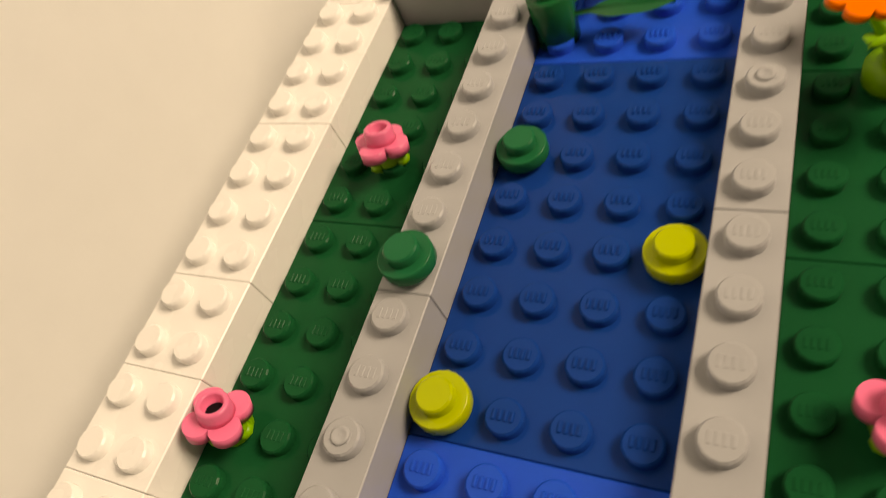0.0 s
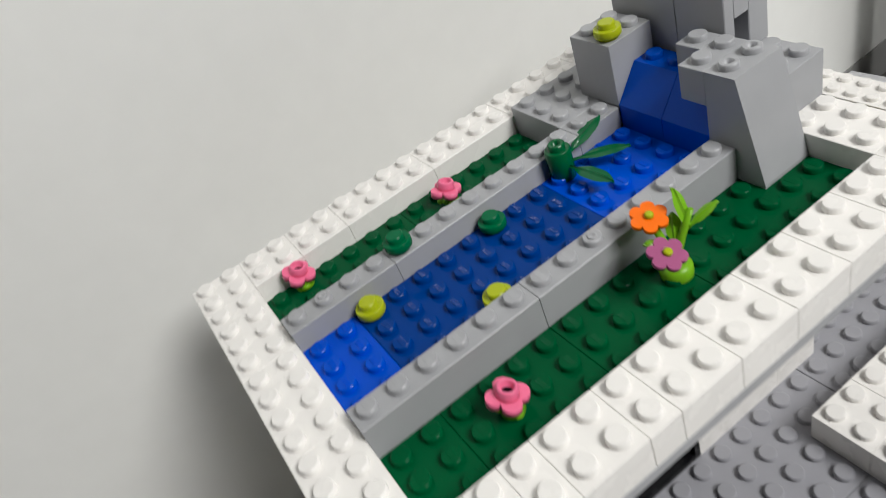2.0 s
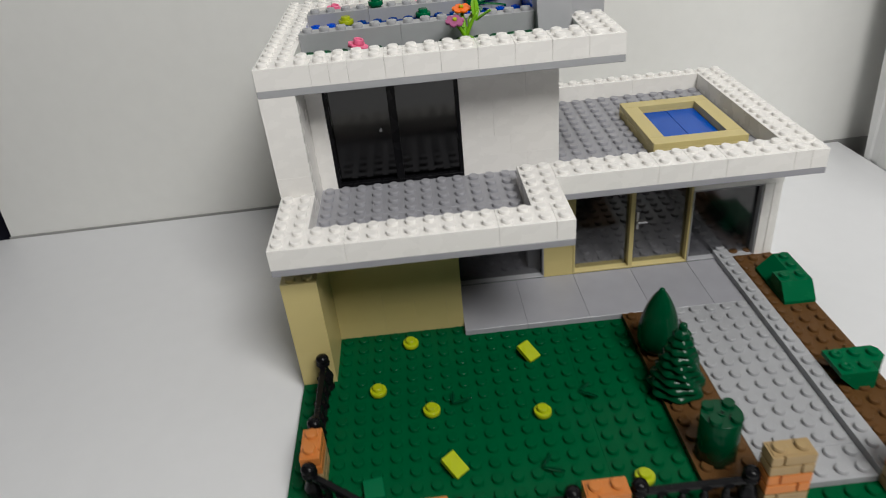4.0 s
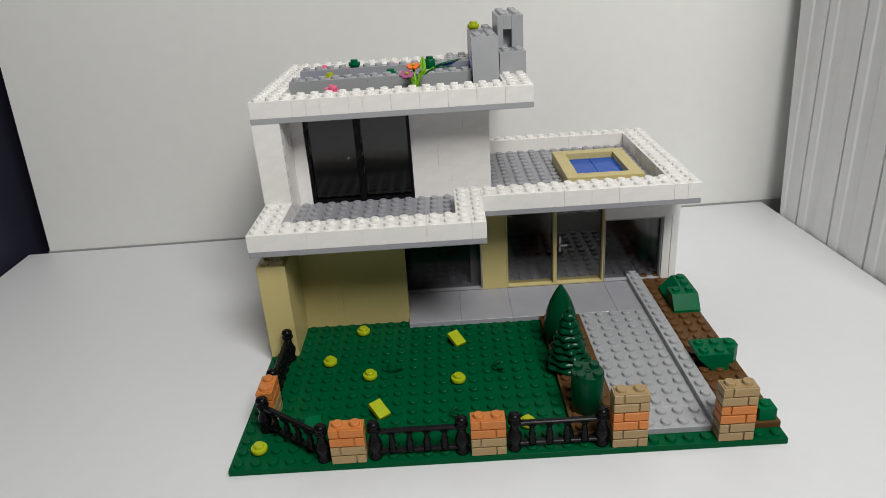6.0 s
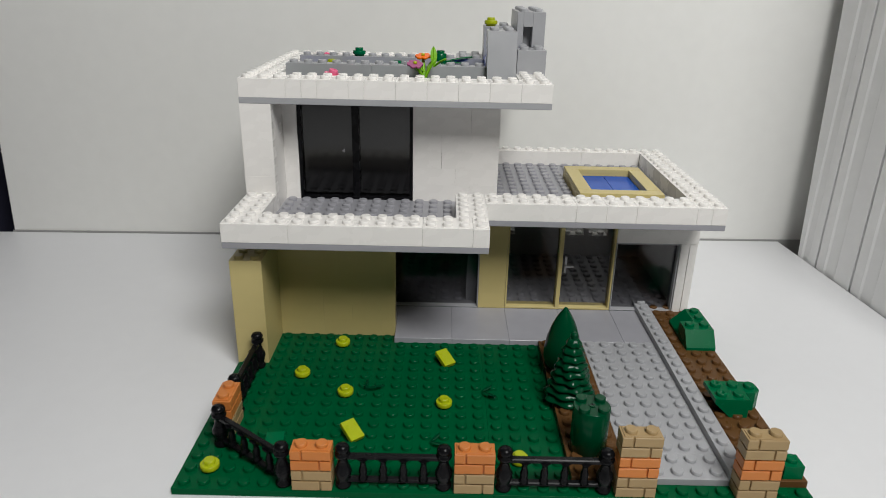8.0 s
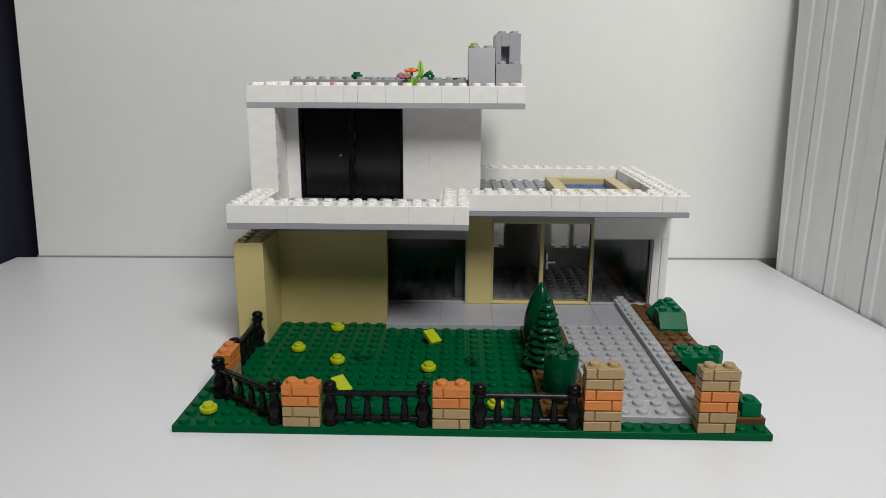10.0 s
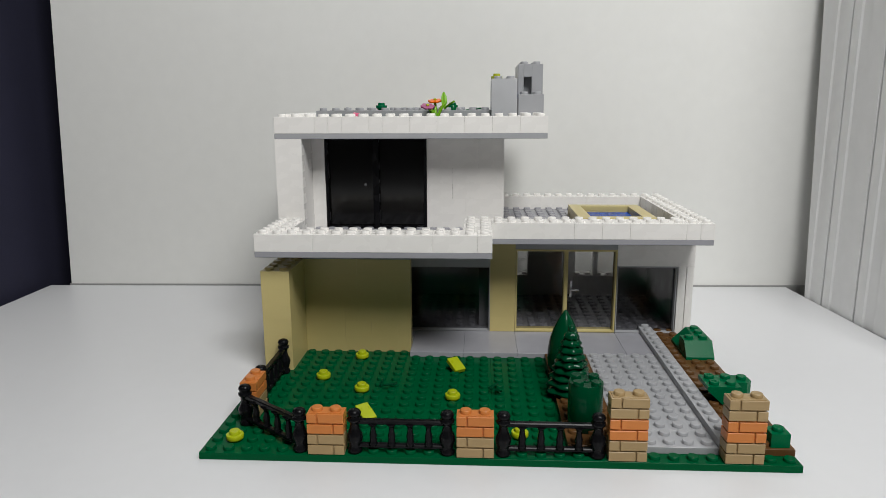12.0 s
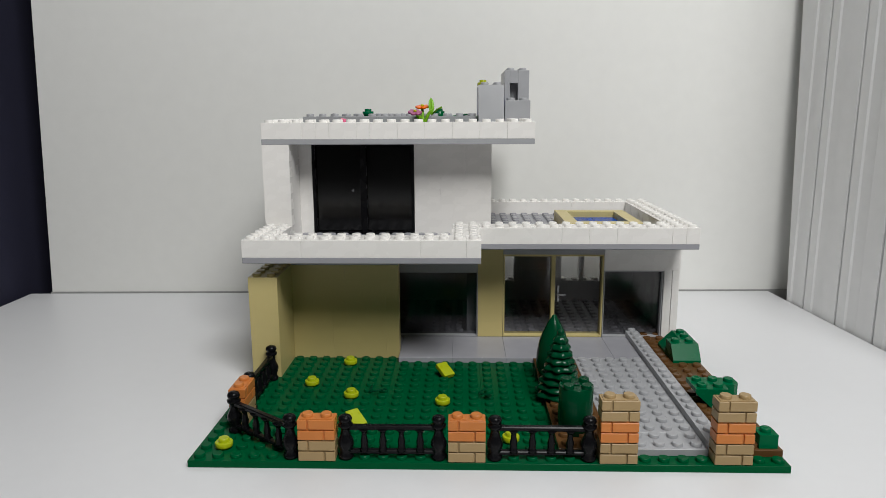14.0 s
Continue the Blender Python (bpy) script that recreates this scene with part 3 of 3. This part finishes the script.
# ---- flowers ----


def petals(n, r0, depth, count=40):
    ring = []
    for i in range(count):
        a = 2 * math.pi * i / count
        r = r0 * (1 - depth + depth * abs(math.cos(n * a / 2)) ** 0.6)
        ring.append((r * math.cos(a), r * math.sin(a)))
    return ring


def pink_flower(x, y, z, tilt, rz):
    t = thing("flower", "pink four-petal toy flower on a small green stem", "flower", x, y, z, group="pink flowers")
    b = Build()
    b.lathe(0, 0, [(0.3, 0), (0.36, 0.05), (0.3, 0.3), (0.2, 0.5)], 12)
    for k in range(3):
        a = 2.1 * k + 0.4
        b.lathe(0.32 * math.cos(a), 0.32 * math.sin(a), [(0.1, 0.1), (0.18, 0.2), (0.12, 0.3)], 8)
    part("stem", b.mesh("stem", STEM), t, label="bright green leafy stem")
    h = Build()
    h.prism(petals(4, 0.6, 0.44, 64), -0.14, 0.1, smooth=True)
    h.lathe(0, 0, [(0.33, 0.08), (0.31, 0.2), (0.3, 0.36), (0.27, 0.4), (0.21, 0.4), (0.19, 0.37), (0.18, 0.14)], 18)
    lean = Euler((radians(tilt), 0, radians(rz))).to_matrix()
    part("petals", h.mesh("petals", PINK, lean), t, 0, 0, 0.62)
    # black disc at the bottom of the hub paints the hole's shade
    c = Build()
    c.lathe(0, 0, [(0.17, 0.12), (0.17, 0.17)], 14)
    part("hollow", c.mesh("hollow", BLACK, lean), t, 0, 0, 0.62, label="black disc painting the shade inside the hollow centre")


pink_flower(3.5, 30.45, 17.2, 20, 55)
pink_flower(9.6, 29.6, 17.2, 16, 85)
pink_flower(5.5, 20.5, 17.2, 14, 72)

bunch = thing("flower_bunch", "toy flower bunch, one orange and one mauve bloom on lime stems", "flower", 11.7, 20.6, 17.2)
b = Build()
b.lathe(0, 0, [(0.45, 0), (0.48, 0.08), (0.48, 0.4), (0.3, 0.5)], 16)
part("stem_base", b.mesh("stem_base", STEM), bunch)


def tube(path, r0, r1, n=10):
    """A smooth round stalk along a path."""
    b, m = Build(), len(path)
    verts = []
    for k, p in enumerate(path):
        r = r0 + (r1 - r0) * k / (m - 1)
        verts += [(p[0] + r * math.cos(2 * math.pi * i / n), p[1] + r * math.sin(2 * math.pi * i / n), p[2]) for i in range(n)]
    faces = [[k * n + i, k * n + (i + 1) % n, (k + 1) * n + (i + 1) % n, (k + 1) * n + i] for k in range(m - 1) for i in range(n)]
    b.add(verts, faces + [list(range(n))[::-1], [(m - 1) * n + i for i in range(n)]], True)
    return b


for dx, dy, top in ((-0.1, 0.65, 1.88), (-0.6, -0.4, 1.46), (0.78, 0.0, 1.9)):
    p = [(dx * q ** 1.3, dy * q ** 1.3, 0.35 + (top - 0.35) * q) for q in (0, 0.25, 0.5, 0.75, 1)]
    part("stem", tube(p, 0.15, 0.1).mesh("stem", STEM), bunch)


def leaf(name, length, width, mat, parent, x, y, z, pitch, yaw, label="", stalk=0.12, droop=0.0):
    """A ribbed blade on a thin stalk, curving down towards its tip."""
    b, n, verts = Build(), 12, []
    for i in range(n + 1):
        q = i / n
        if q < stalk:
            w = 0.07
        else:
            s = (q - stalk) / (1 - stalk)
            w = max(0.03, width * min(1.0, (math.sin(math.pi * min(1, s * 0.93 + 0.07)) * 1.15) ** 0.75))
        u, h = length * q, -droop * q * q * length
        verts += [(u, w, h + 0.02), (u, w * 0.25, h + 0.04), (u, 0, h + 0.09), (u, -w * 0.25, h + 0.04), (u, -w, h + 0.02), (u, 0, h - 0.06)]
    faces = [[6 * k + i, 6 * k + 6 + i, 6 * k + 6 + (i + 1) % 6, 6 * k + (i + 1) % 6] for k in range(n) for i in range(6)]
    b.add(verts, [f[::-1] for f in faces] + [list(range(6)), [6 * n + 5 - i for i in range(6)]])
    part(name, b.mesh(name, mat, Euler((0, radians(-pitch), radians(yaw))).to_matrix()), parent, x, y, z, 0, label)


for px, py, pz, pit, yaw, ln, w in ((0.66, 0.02, 1.3, 80, 100, 1.35, 0.22), (0.7, 0.0, 1.35, 38, -25, 1.0, 0.2), (0.1, 0.1, 0.9, 35, 150, 0.9, 0.26), (0.2, 0.1, 1.0, 55, 45, 0.9, 0.22)):
    leaf("leaf", ln, w, STEM, bunch, px, py, pz, pit, yaw, droop=0.1)
for dx, dy, dz, mat, tilt, rz in ((-0.1, 0.65, 1.92, FLAME, 12, -10), (-0.6, -0.4, 1.5, PURPLE, 20, 12)):
    h = Build()
    h.prism(petals(6, 0.55, 0.3, 72), -0.07, 0.07, smooth=True)
    part("petals", h.mesh("petals", mat, Euler((radians(tilt), 0, radians(rz))).to_matrix()), bunch, dx, dy, dz)
    c = Build()
    c.lathe(0, 0, [(0.13, 0.05), (0.13, 0.16), (0.08, 0.2)], 10)
    part("bloom_centre", c.mesh("bloom_centre", LIME, Euler((radians(tilt), 0, radians(rz))).to_matrix()), bunch, dx, dy, dz)

reed = thing("leafy_plant", "dark green toy plant with three long leaves beside the stream", "plant", 12.75, 26.6, 17.6)
b = Build()
b.lathe(0, 0, [(0.42, 0), (0.46, 0.03), (0.46, 1.16), (0.42, 1.2)], 20)
b.stud(0, 0, 1.2, hollow=True)
part("stem", b.mesh("stem", REED), reed)
for yaw, pit, ln in ((12, 15, 2.1), (-35, 6, 2.0), (-84, 6, 1.95)):
    leaf("leaf", ln, 0.3, REED, reed, 0.4 * math.cos(radians(yaw)), 0.4 * math.sin(radians(yaw)), 0.55, pit, yaw, stalk=0.2, droop=0.1)

# ---- roof pool skylight ----
sky = thing("skylight", "tan framed blue roof light on the flat roof", "skylight", 22.85, 19.5, ZR)
for x, y, w, d in ((0, 0, 6, 1), (0, 6.5, 6, 1), (0, 1, 1, 5.5), (5, 1, 1, 5.5)):
    brick(sky, x, y, 0, w, d, 0.6, TAN, studs=False, name="frame_brick")
    brick(sky, x, y, 0.6, w, d, P, TAN, studs=False, name="frame_tile")
for x in (1, 3):
    brick(sky, x, 1, 0, 2, 5.5, 0.5, POOL, studs=False, name="blue_tile", g=0.012)

# ---- dark sprigs on the lawn ----
for x, y, turn in ((8.7, 8.8, 10), (15.8, 8.7, -40), (12.8, 3.7, -25)):
    t = thing("grass_sprig", "small dark green leaf piece lying on the lawn", "sprig", x, y, 0.58, turn, "lawn sprigs")
    leaf("leaf", 1.1, 0.12, DARKGREEN, t, 0, 0, 0.1, 6, 0)
    leaf("leaf", 0.8, 0.12, DARKGREEN, t, 0, 0, 0.1, 12, 75)
